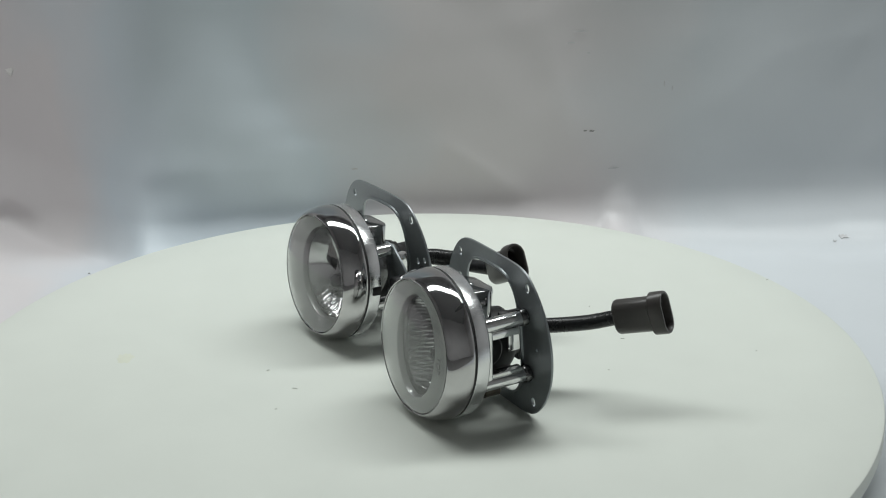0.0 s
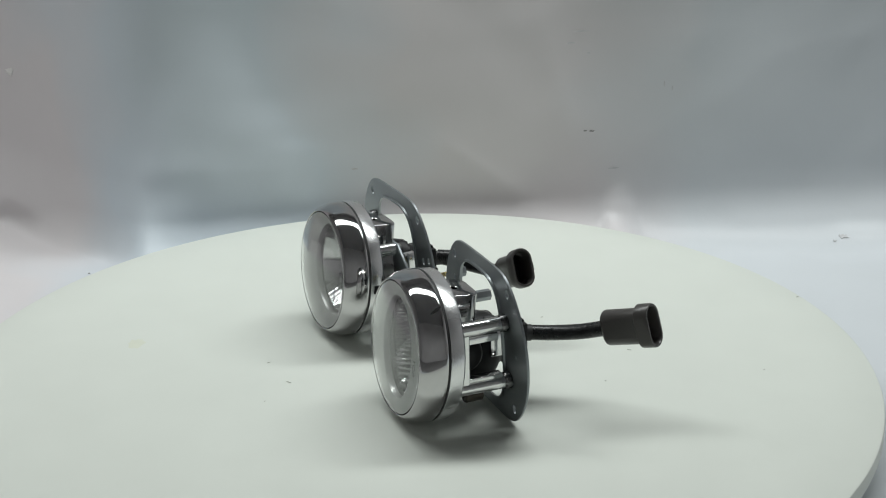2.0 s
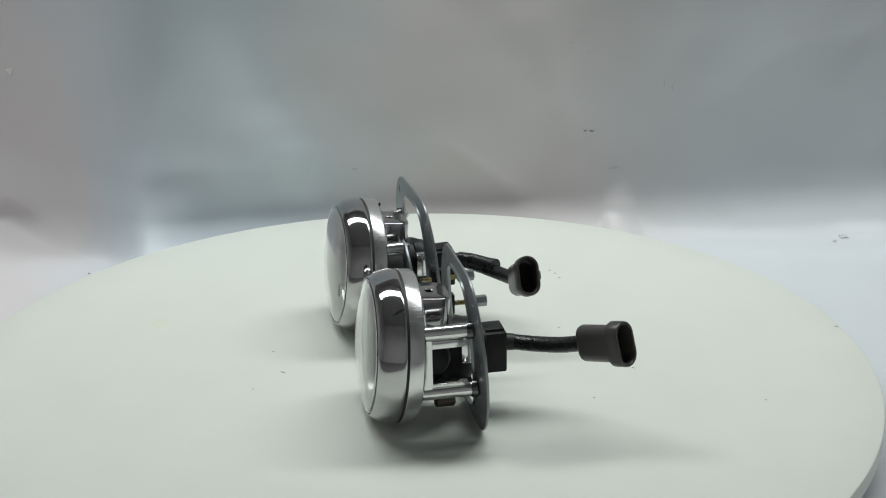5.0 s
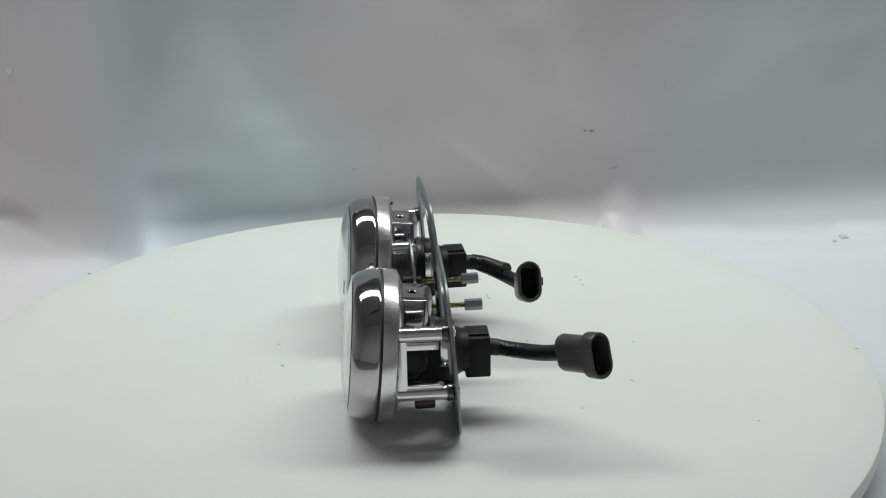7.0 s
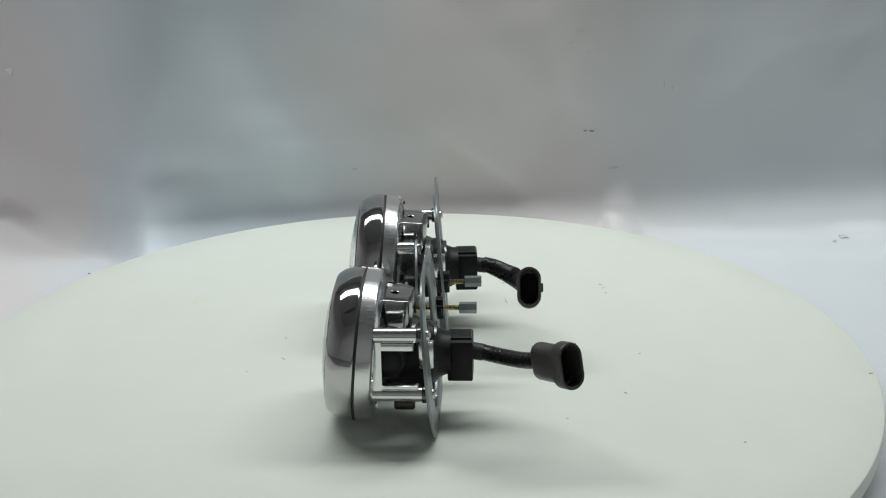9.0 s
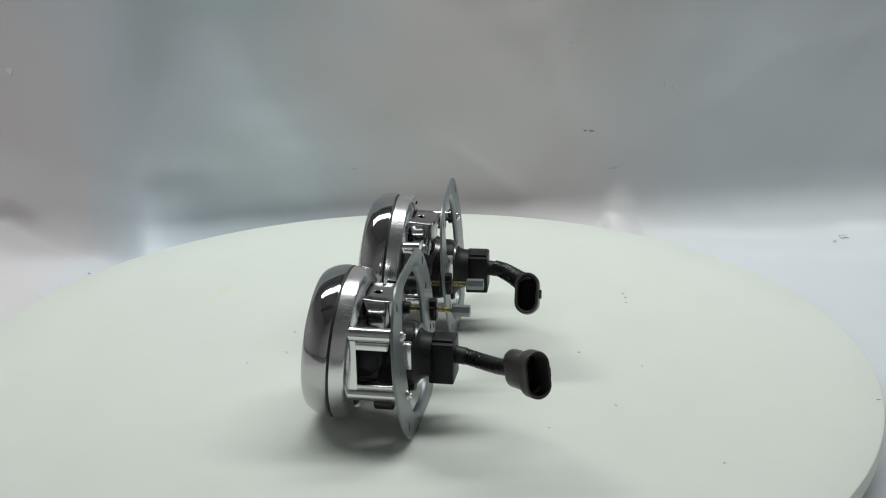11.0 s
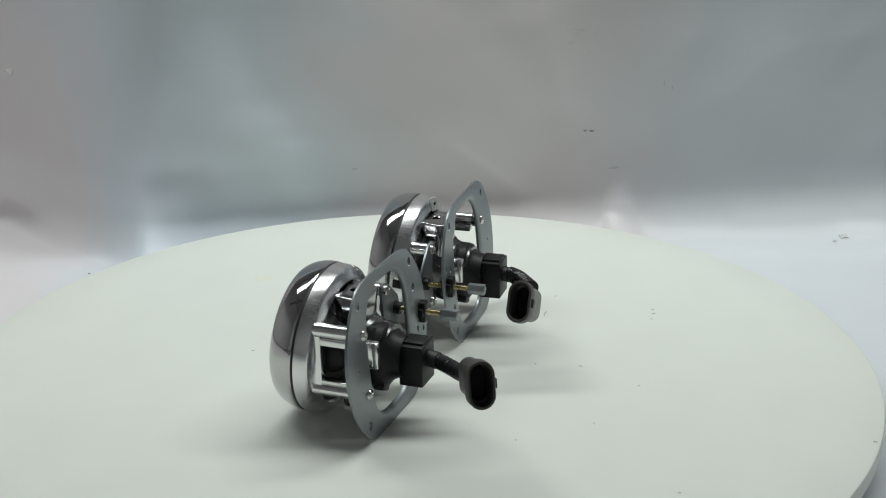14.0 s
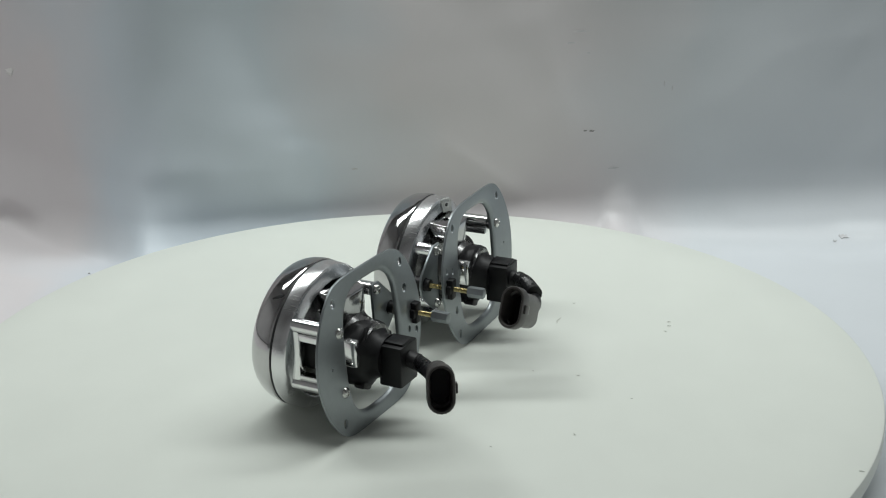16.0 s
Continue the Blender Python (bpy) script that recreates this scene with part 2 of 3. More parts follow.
def photo_sheet():
    """One sheet that lies under the turntable, bends up behind it and hangs creased."""
    bm = bmesh.new()
    nx, ns = 300, 250
    stand_y, wall_h = 0.34, 0.46
    tight = ((-1.0, 0.010), (-0.36, 0.012), (-0.31, 0.032), (-0.1, 0.040), (0.15, 0.042), (0.32, 0.046), (1.0, 0.05))

    def place(x, s):
        bend_r = lines(tight, x)
        bend_y = stand_y - bend_r
        flat, arc = bend_y + 1.05, bend_r * math.pi / 2
        if s < flat:
            p, n = Vector((x, s - 1.05, FLOOR_Z)), Vector((0, 0, 1))
        elif s < flat + arc:
            a = (s - flat) / bend_r
            p = Vector((x, bend_y + bend_r * math.sin(a), FLOOR_Z + bend_r * (1 - math.cos(a))))
            n = Vector((0, -math.sin(a), math.cos(a)))
        else:
            p, n = Vector((x, bend_y + bend_r, FLOOR_Z + bend_r + s - flat - arc)), Vector((0, -1, 0))
        up = s - flat
        w = min(1.0, max(0.0, (up + 0.10) / 0.14))
        q = Vector((x, up, 0))
        d = 0.009 * noise.noise(q * 3.1 + Vector((4.2, 1.7, 0))) + 0.004 * noise.noise(q * 8.0)
        # long folds, sharp along their crests
        for x0, u0, x1, u1, wide, deep in FOLDS:
            ax, au = x1 - x0, u1 - u0
            t = ((x - x0) * ax + (up - u0) * au) / (ax * ax + au * au)
            k = min(1.0, max(0.0, t))
            gap = math.hypot(x - x0 - k * ax, up - u0 - k * au)
            if gap < wide * 5:
                d += 0.6 * deep * math.exp(-math.sqrt(gap * gap + 9e-6) / wide)
        for top, end, fold_back, slope, soft_l, soft_r, left, right in DRAPES:
            if up < top:
                lim = max(up, -0.1)
                ml = 0.5 + 0.5 * math.tanh((x - lines(left, lim)) / soft_l)
                mr = 0.5 + 0.5 * math.tanh((lines(right, lim) - x) / soft_r)
                fall = top - max(up, end) - fold_back * max(0.0, end - max(up, 0.0))
                d += slope * fall * min(1.0, fall / 0.012) * ml * mr
        d += 0.0010 * (1 - abs(noise.noise(q * 7.0))) ** 3 + 0.0004 * noise.noise(q * 34.0)
        # the hanging part stands farther back towards both sides
        far = sum(lines(HANG, min(1.0, max(-1.0, x + k * 0.012))) for k in (-2, -1, 0, 1, 2)) / 5
        near = sum(lines(FOOT, min(1.0, max(-1.0, x + k * 0.006))) for k in (-1, 0, 1)) / 3
        h = min(1.0, max(0.0, (up - 0.02) / 0.07))
        h = h * h * (3 - 2 * h)
        p.y += (near * (1 - h) + far * h) * min(1.0, max(0.0, (s - 1.10) / 0.2))
        return p + n * d * w

    def spread(i, n, lo, hi):
        t = 2 * i / n - 1
        return lo + (hi - lo) * (0.5 + 0.5 * (0.62 * t + 0.38 * t ** 3))

    ss = [0.62 + 0.63 * k / 40 for k in range(40)] + [1.25 + 0.5 * k / 160 for k in range(160)]
    ss += [1.75 + (stand_y + 1.05 + wall_h - 1.75) * k / (ns - 200) for k in range(ns - 199)]
    grid = [[bm.verts.new(place(spread(i, nx, -1.0, 1.0), s)) for i in range(nx + 1)] for s in ss]
    for a, b in zip(grid, grid[1:]):
        for i in range(nx):
            bm.faces.new((a[i], a[i + 1], b[i + 1], b[i]))
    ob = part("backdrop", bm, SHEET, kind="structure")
    thick = ob.modifiers.new("thickness", "SOLIDIFY")
    thick.thickness = 0.002
    return tagged(ob, "creased white photo sheet hanging behind the turntable", "backdrop")


backdrop = photo_sheet()
bpy.context.view_layer.update()


def smudge(x, y, z, wide, high, seed, mat, label):
    """A thin ragged spot lying on the sheet."""
    rng = random.Random(seed)
    bm = bmesh.new()
    n = 18
    out = []
    for k in range(n):
        a, r = 2 * math.pi * k / n, rng.uniform(0.45, 1.0)
        out.append((wide / 2 * r * math.cos(a), high / 2 * r * math.sin(a)))
    lo = [bm.verts.new(mm(u, v, 0)) for u, v in out]
    hi = [bm.verts.new(mm(u * 0.9, v * 0.9, 0.25)) for u, v in out]
    bm.faces.new(lo[::-1])
    bm.faces.new(hi)
    for k in range(n):
        bm.faces.new((lo[k - 1], lo[k], hi[k], hi[k - 1]))
    lying = z < -0.025
    start, way = (Vector((x, y, 0.5)), Vector((0, 0, -1))) if lying else (Vector((x, -0.3, z)), Vector((0, 1, 0)))
    _, spot_at, nv, _ = backdrop.ray_cast(start, way)
    if nv.dot(way) > 0:
        nv = -nv
    m = Matrix.Translation(spot_at + nv * 0.0004) @ nv.to_track_quat("Z", "Y").to_matrix().to_4x4()
    part("spot", bm, mat, backdrop, label, m)


GRIME = material("grey_grime", (0.27, 0.265, 0.26), 0.7, 0.0, 0.2, 400)
FAINT = material("faint_grime", (0.60, 0.605, 0.615), 0.6, 0.0, 0.1, 400)
PALE = material("white_fray", (0.88, 0.87, 0.85), 0.5, 0.0, 0.05, 300)
for spot in ((0.1603, 0.3254, 0.0646, 4.5, 2.0, 1, GRIME),
             (0.1660, 0.3270, 0.0640, 6.0, 2.2, 2, GRIME),
             (0.2290, 0.3336, 0.1044, 1.8, 8, 3, FAINT),
             (0.1874, 0.3301, 0.0283, 12, 2, 5, FAINT),
             (0.3860, 0.2900, -0.0330, 12, 7, 7, FAINT),
             (0.3780, 0.2860, -0.0330, 4, 4, 8, FAINT),
             (0.2360, 0.33, 0.1000, 1.6, 7, 14, FAINT),
             (0.1560, 0.33, 0.1520, 14, 1.2, 15, FAINT),
             (0.1620, 0.33, 0.1330, 5, 1.2, 16, FAINT),
             (-0.2680, 0.2613, -0.0305, 2.2, 3, 9, GRIME),
             (0.1466, 0.3222, 0.1424, 10, 1.4, 10, FAINT),
             (-0.0422, 0.3188, 0.0354, 8, 2.6, 11, FAINT),
             (-0.3525, 0.3945, 0.1130, 13, 10, 13, PALE)):
    smudge(*spot, {"grey_grime": "dark grime spot", "faint_grime": "faint grey smudge", "white_fray": "pale frayed spot"}[spot[-1].name])


def flat_box(name, x0, x1, y0, y1, z0, z1, mat, label, category):
    bm = box(x0 * 1000, x1 * 1000, y0 * 1000, y1 * 1000, z0 * 1000, z1 * 1000, 0)
    return tagged(part(name, bm, mat, smooth=False), label, category, kind="structure")


# unseen shell, sized and toned for bounced light and the bezels' reflections
flat_box("floor", -1.5, 1.5, -1.6, 1.3, -0.09, -0.0385, FLOORPAINT, "unseen dark grey floor under the sheet, added for reflections", "floor")
flat_box("added_wall_north", -1.5, 1.5, 1.3, 1.4, -0.0385, 2.0, WALLPAINT, "unseen plain light grey wall, added for bounce and reflections", "wall")
flat_box("added_wall_south", -1.5, 1.5, -1.7, -1.6, -0.0385, 2.0, WALLPAINT, "unseen plain light grey wall, added for bounce and reflections", "wall")
flat_box("added_wall_east", 1.5, 1.6, -1.6, 1.3, -0.0385, 2.0, WALLPAINT, "unseen plain light grey wall, added for bounce and reflections", "wall")
flat_box("added_wall_west", -1.6, -1.5, -1.6, 1.3, -0.0385, 2.0, WALLPAINT, "unseen plain light grey wall, added for bounce and reflections", "wall")
flat_box("ceiling", -1.5, 1.5, -1.6, 1.3, 2.0, 2.1, CEILPAINT, "unseen plain grey ceiling, added for bounce and reflections", "ceiling")


# ---- turntable ----
def make_turntable():
    table = new("turntable")
    tagged(table, "round white motorised turntable carrying two fog lamps", "turntable")
    r = TURNTABLE_R * 1000
    prof = [(0, 0), (0, r - 40), (0, r - 2.0), (-0.6, r - 0.6), (-2.0, r), (-10, r), (-11.5, r - 1.5), (-12, r - 4), (-12, 0)]
    top = lathe(prof, 256)
    for v in top.verts:
        v.co = Vector((v.co.y, -v.co.z, v.co.x))
    part("tabletop", top, TABLETOP, table)
    base = lathe([(-12.2, 0), (-12.2, 110), (-14, 115), (-33, 118), (-34.5, 116), (-34.5, 0)], 96)
    for v in base.verts:
        v.co = Vector((v.co.y, -v.co.z, v.co.x))
    part("base", base, TABLE_EDGE, table, "white round turntable base")
    rng = random.Random(5)
    for x, y, long, turn in ((-90.6, -12.1, 1.8, 20), (-71.6, -40.1, 3.4, -15), (-81.1, -67.4, 1.2, 40), (63.5, 174.0, 2.4, 60), (68.7, 165.5, 1.6, 20),
                             (58.5, 178.7, 2.0, 50), (145.6, 20.9, 2.6, -20), (128.6, -27.2, 1.2, 10), (230.1, -5.1, 1.4, 30), (-7.0, 147.8, 1.8, 70),
                             (64.2, 54.3, 1.8, -10), (86.7, 73.0, 1.8, 30), (131.2, 78.2, 1.4, 45), (10.8, 118.7, 9.0, -62), (271.0, 120.0, 2.6, 35)):
        n = 7
        pts = [(long * (k / (n - 1) - 0.5), rng.uniform(-0.25, 0.25) * long * 0.4, 0.35) for k in range(n)]
        part("lint", tube(pts, 0.17, 6), SPECK, table, "tiny dark fibre", at(x, y, 0, 0, 0, turn))
    ragged = random.Random(11)
    n, stain = 22, bmesh.new()
    edge = [(7.0 * ragged.uniform(0.6, 1.0) * math.cos(2 * math.pi * k / n), 9.0 * ragged.uniform(0.6, 1.0) * math.sin(2 * math.pi * k / n)) for k in range(n)]
    low = [stain.verts.new(mm(x, y, 0.0)) for x, y in edge]
    high = [stain.verts.new(mm(x * 0.9, y * 0.9, 0.12)) for x, y in edge]
    stain.faces.new(low[::-1])
    stain.faces.new(high)
    for k in range(n):
        stain.faces.new((low[k - 1], low[k], high[k], high[k - 1]))
    part("stain", stain, STAIN, table, "faint yellowish stain", at(-188.0, 13.7, 0.02))
    return table


turntable = make_turntable()


# ---- fog lamps ----
# In a lamp's space x points back along the beam's axis, z up; the origin lies on the tabletop under the mounting plate.
PLATE_Z = 48.5


def plate_mesh():
    """Round plate cut flat above and below, with one large window, a rolled inner lip and drilled holes."""
    n = 160
    bm = bmesh.new()

    def outer(a):
        c, s = abs(math.cos(a)), abs(math.sin(a))
        return ((1 / 58.5) ** 22 + (s / 48.7) ** 22) ** (-1 / 22) if s > 1e-6 else 58.5

    def inner(a):
        c, s = abs(math.cos(a)), abs(math.sin(a))
        return ((c / 29.5) ** 3.4 + (s / 39.5) ** 3.4) ** (-1 / 3.4)

    def ring(x, f, extra=0.0, dy=0.0):
        out = []
        for k in range(n):
            a = 2 * math.pi * k / n
            r = f(a) + extra
            out.append(bm.verts.new(mm(x, r * math.cos(a) + dy, r * math.sin(a))))
        return out

    rings = [ring(-0.8, outer, -0.3), ring(-0.5, outer), ring(0.5, outer), ring(0.8, outer, -0.3),
             ring(0.8, inner, 3.6, 2), ring(0.45, inner, 2.0, 2), ring(-0.4, inner, 0.7, 2), ring(-1.6, inner, 0.1, 2), ring(-2.3, inner, 0.0, 2),
             ring(-2.3, inner, 1.2, 2), ring(-1.2, inner, 1.3, 2), ring(-0.9, inner, 1.5, 2), ring(-0.8, inner, 1.9, 2)]
    for a, b in zip(rings, rings[1:] + rings[:1]):
        for i in range(n):
            bm.faces.new((a[i], a[(i + 1) % n], b[(i + 1) % n], b[i]))
    bmesh.ops.recalc_face_normals(bm, faces=bm.faces)
    me = bpy.data.meshes.new("plate_blank")
    bm.to_mesh(me)
    bm.free()
    blank = new("plate_blank", me)
    cuts = bmesh.new()
    spots = [(38.5, 36.5, 2.1, 3.0), (-37.0, 36.8, 2.1, 3.0), (-36.5, -37.0, 2.1, 3.0), (38.5, -36.8, 2.1, 3.0),
             (41.0, 19.0, 2.1, 3.0), (43.0, -9.0, 1.6, 2.4), (51.5, -12.0, 1.6, 2.4), (-44.0, 0.0, 1.0, 1.0)]
    for y, z, ry, rz in spots:
        lo = [cuts.verts.new(mm(-3, y + ry * math.cos(a), z + rz * math.sin(a))) for a in (2 * math.pi * k / 16 for k in range(16))]
        hi = [cuts.verts.new(mm(3, y + ry * math.cos(a), z + rz * math.sin(a))) for a in (2 * math.pi * k / 16 for k in range(16))]
        cuts.faces.new(lo)
        cuts.faces.new(hi[::-1])
        for i in range(16):
            cuts.faces.new((lo[i], hi[i], hi[i - 1], lo[i - 1]))
    bmesh.ops.recalc_face_normals(cuts, faces=cuts.faces)
    cm = bpy.data.meshes.new("cut")
    cuts.to_mesh(cm)
    cuts.free()
    cutter = new("cut", cm)
    mod = blank.modifiers.new("holes", "BOOLEAN")
    mod.operation, mod.object, mod.solver = "DIFFERENCE", cutter, "EXACT"
    bpy.context.view_layer.update()
    done = bpy.data.meshes.new_from_object(blank.evaluated_get(bpy.context.evaluated_depsgraph_get()))
    bpy.data.objects.remove(blank)
    bpy.data.objects.remove(cutter)
    out = bmesh.new()
    out.from_mesh(done)
    bpy.data.meshes.remove(done)
    return out


def housing_mesh():
    """Upright body, rounded in plan, with a flat top and a blind hole in it."""
    bm = bmesh.new()
    n = 72

    def plan(k, grow=0.0):
        a = 2 * math.pi * k / n
        c, q = math.cos(a), math.sin(a)
        r = ((abs(c) / 11.0) ** 4.2 + (abs(q) / 14.0) ** 4.2) ** (-1 / 4.2) + grow
        return r * c, r * q

    def circle(k, r):
        a = 2 * math.pi * k / n
        return r * math.cos(a) - 0.5, r * math.sin(a)

    rings = []
    for z, shape in ((2, lambda k: plan(k, -1)), (4, lambda k: plan(k)), (33.8, lambda k: plan(k)), (34.6, lambda k: plan(k, -0.3)),
                     (35.0, lambda k: plan(k, -0.9)), (35.0, lambda k: circle(k, 2.9)), (34.6, lambda k: circle(k, 2.4)), (27, lambda k: circle(k, 2.3))):
        rings.append([bm.verts.new(mm(*shape(k), z)) for k in range(n)])
    for a, b in zip(rings, rings[1:]):
        for i in range(n):
            bm.faces.new((a[i], a[(i + 1) % n], b[(i + 1) % n], b[i]))
    bm.faces.new(rings[0])
    bm.faces.new(rings[-1])
    return bm


def holder_mesh():
    """Rubber body with three soft lobes that narrows towards the connector block."""
    n, sections = 72, []
    for x, r, lobe in ((-26, 17.0, 0.0), (-25.2, 20.0, 0.2), (-20, 21.0, 0.5), (-10, 20.2, 1.2), (-6, 20.2, 1.8), (-3, 19.4, 2.0), (-1.2, 17.0, 1.4), (0.6, 14.8, 1.0),
                       (4.0, 13.2, 0.4), (8.0, 12.6, 0.0)):
        ring = []
        for k in range(n):
            a = 2 * math.pi * k / n
            rr = r + 0.5 * lobe * math.cos(3 * a - 0.9) + 0.2 * lobe * math.cos(7 * a + 0.4)
            ring.append((rr * math.cos(a), rr * math.sin(a)))
        sections.append((x, ring))
    return loft(sections)


def film_mesh():
    """A crumpled scrap of clear film folded over the ring's back edge."""
    bm = bmesh.new()
    nu, nv = 26, 14
    grid = []
    for i in range(nu + 1):
        row = []
        for j in range(nv + 1):
            a = radians(2 + 24 * i / nu)
            t = j / nv
            x = 10.0 + 3.4 * t + 0.8 * noise.noise(Vector((i * 0.31, j * 0.4, 2.0)))
            r = 45.0 - 8.5 * t + 0.8 * noise.noise(Vector((i * 0.45, j * 0.5, 7.0)))
            row.append(bm.verts.new(mm(x, r * math.sin(a), r * math.cos(a))))
        grid.append(row)
    for a, b in zip(grid, grid[1:]):
        for j in range(nv):
            bm.faces.new((a[j], b[j], b[j + 1], a[j + 1]))
    return bm


def scuff_mesh():
    """A smeared dark mark that lies on the bezel's rim."""
    bm = bmesh.new()
    lo, hi = [], []
    for k in range(13):
        t = k / 12
        x = -8.0 + 6.6 * t
        wide = 0.8 + 2.6 * math.sin(math.pi * min(1.0, t * 1.02)) * t
        a = radians(-44.5 + 4.5 * t)
        for out, r in ((lo, 44.8 + 0.075 * k), (hi, 45.15 + 0.07 * k)):
            out.append([bm.verts.new(mm(x, r * math.sin(a + f * wide / r), r * math.cos(a + f * wide / r))) for f in (-0.5, 0.5)])
    for k in range(12):
        bm.faces.new((hi[k][0], hi[k][1], hi[k + 1][1], hi[k + 1][0]))
        bm.faces.new((lo[k][0], lo[k + 1][0], lo[k + 1][1], lo[k][1]))
        for f in (0, 1):
            bm.faces.new((lo[k][f], hi[k][f], hi[k + 1][f], lo[k + 1][f]))
    return bm


def screw_mesh(r=3.4):
    """Domed screw head facing +x with a cross recess."""
    bm = lathe([(-1.0, 0), (-1.0, r), (0.6, r), (1.6, r * 0.82), (2.2, r * 0.5), (2.4, r * 0.34), (1.2, r * 0.22), (1.0, 0)], 24)
    for k in range(4):
        a = math.pi / 2 * k + 0.4
        b = box(1.4, 2.45, r * 0.30, r * 0.52, -0.3, 0.3, 0.1)
        bmesh.ops.rotate(b, verts=b.verts, cent=(0, 0, 0), matrix=Matrix.Rotation(a, 3, "X"))
        tmp = bpy.data.meshes.new("t")
        b.to_mesh(tmp)
        b.free()
        bm.from_mesh(tmp)
        bpy.data.meshes.remove(tmp)
    return bm


def hex_prism(x0, x1, r, z_turn=0.0):
    out = [(r * math.cos(math.pi / 3 * k + z_turn), r * math.sin(math.pi / 3 * k + z_turn)) for k in range(6)]
    return prism(out, x0, x1, 0.4)


def thread(x0, x1, r):
    prof, x = [(x0, 0)], x0
    while x < x1:
        prof += [(x, r - 0.28), (x + 0.4, r)]
        x += 0.8
    return lathe(prof + [(x1, r - 0.2), (x1, 0)], 16)


OVAL = 0.72


def collar_mesh(squeeze, deep):
    """Flat ring behind the glass with a round or oval window and a turned-in lip."""
    bm = bmesh.new()
    n = 128
    rings = []
    for x, r, k in ((-13.6, 39.2, 1.0), (-12.8, 37.0, 1.0), (-12.0, 32.2, squeeze), (-11.6, 31.2, squeeze), (-10.4, 30.6, squeeze), (-8.0, 30.4, squeeze),
                    (-7.8, 31.4, squeeze), (-10.6, 33.0, squeeze), (-11.0, 37.0, 1.0), (-12.2, 39.2, 1.0)):
        rings.append([bm.verts.new(mm(x, k * r * math.cos(2 * math.pi * i / n), r * math.sin(2 * math.pi * i / n))) for i in range(n)])
    for k in (2, 3, 4, 5, 6, 7):
        for v in rings[k]:
            v.co.x += deep * MM
    for ring in rings:
        for v in ring:
            v.co.x -= 1.2 * MM
    for a, b in zip(rings, rings[1:] + rings[:1]):
        for i in range(n):
            bm.faces.new((a[i], a[(i + 1) % n], b[(i + 1) % n], b[i]))
    return bm


def hood_mesh(y0, y1, z0, z1, x0, facets):
    """A small curved shield with upright facets that stands in the bowl."""
    bm = bmesh.new()
    n, rows = 36, 10
    grid = []
    for back in (0.0, 0.8):
        sheet = []
        for j in range(rows + 1):
            v = j / rows
            half = math.sqrt(max(0.05, 1 - 0.75 * v * v))
            row = []
            for i in range(n + 1):
                u = i / n
                y = (y0 + y1) / 2 + (y1 - y0) * (u - 0.5) * half
                z = z0 + (z1 - z0) * v + 2.0 * math.sin(math.pi * u) * (1 - v)
                x = x0 + 1.5 * v - 2.5 * math.sin(math.pi * u) + 1.1 * abs(math.sin(math.pi * facets * u)) + back
                row.append(bm.verts.new(mm(x, y, z)))
            sheet.append(row)
        grid.append(sheet)
    front, rear = grid
    for sheet in grid:
        for a, b in zip(sheet, sheet[1:]):
            for i in range(n):
                bm.faces.new((a[i], a[i + 1], b[i + 1], b[i]))
    for k in (0, rows):
        for i in range(n):
            bm.faces.new((front[k][i], front[k][i + 1], rear[k][i + 1], rear[k][i]))
    for i in (0, n):
        for k in range(rows):
            bm.faces.new((front[k][i], front[k + 1][i], rear[k + 1][i], rear[k][i]))
    return bm


def reflector_mesh(fluted):
    """Deep bowl; one kind has upright flutes across its middle, the other smooth facets."""
    bm = bmesh.new()
    seg, rows = 240, 60
    rings = []
    for k in range(rows + 1):
        t = k / rows
        r = 7.0 + (30.2 - 7.0) * t
        x = 15.0 - (23.0 if fluted else 18.5) * t ** 1.8
        ring = []
        for i in range(seg):
            a = 2 * math.pi * i / seg
            y, z = r * math.cos(a) * (1 - (1 - OVAL) * t if fluted else 1), r * math.sin(a)
            if fluted:
                dx = (1.9 * abs(math.sin(z * 1.25)) + 0.5 * math.sin(y * 1.3)) * min(1, 3 * t) * (1 if y > -4 else 0.1)
                dx += max(0.0, 6.0 - x) * min(1.0, max(0.0, (-y - 2) / 2)) * min(1.0, max(0.0, (z + 6) / 4)) * (1 - t ** 8)
            else:
                step = lambda v: min(1.0, max(0.0, v)) ** 2 * (3 - 2 * min(1.0, max(0.0, v)))
                edge = 1 - t ** 8
                hood = step((z - 6.0 - 0.010 * y * y) / 1.6)
                dx = (max(0.0, 8.0 + 0.12 * z - x) + 1.6 * abs(math.sin(y * 0.33))) * hood * edge
                dx += 2.6 * step((y - 12.0 + 0.012 * z * z) / 1.4) * (1 - hood) * edge
                dx += 0.9 * abs(math.sin(y * 1.1)) * step((-16.0 - z) / 1.2)
            ring.append(bm.verts.new(mm(x + dx, y, z)))
        rings.append(ring)
    for a, b in zip(rings, rings[1:]):
        for i in range(seg):
            bm.faces.new((a[i], a[(i + 1) % seg], b[(i + 1) % seg], b[i]))
    return bm


def word_mesh(text, size):
    cu = bpy.data.curves.new("word", "FONT")
    cu.body, cu.size, cu.extrude, cu.align_x, cu.align_y = text, size * MM, 0.00006, "CENTER", "CENTER"
    ob = new("word", cu)
    bpy.context.view_layer.update()
    me = bpy.data.meshes.new_from_object(ob.evaluated_get(bpy.context.evaluated_depsgraph_get()))
    bpy.data.objects.remove(ob)
    bm = bmesh.new()
    bm.from_mesh(me)
    bpy.data.meshes.remove(me)
    return bm


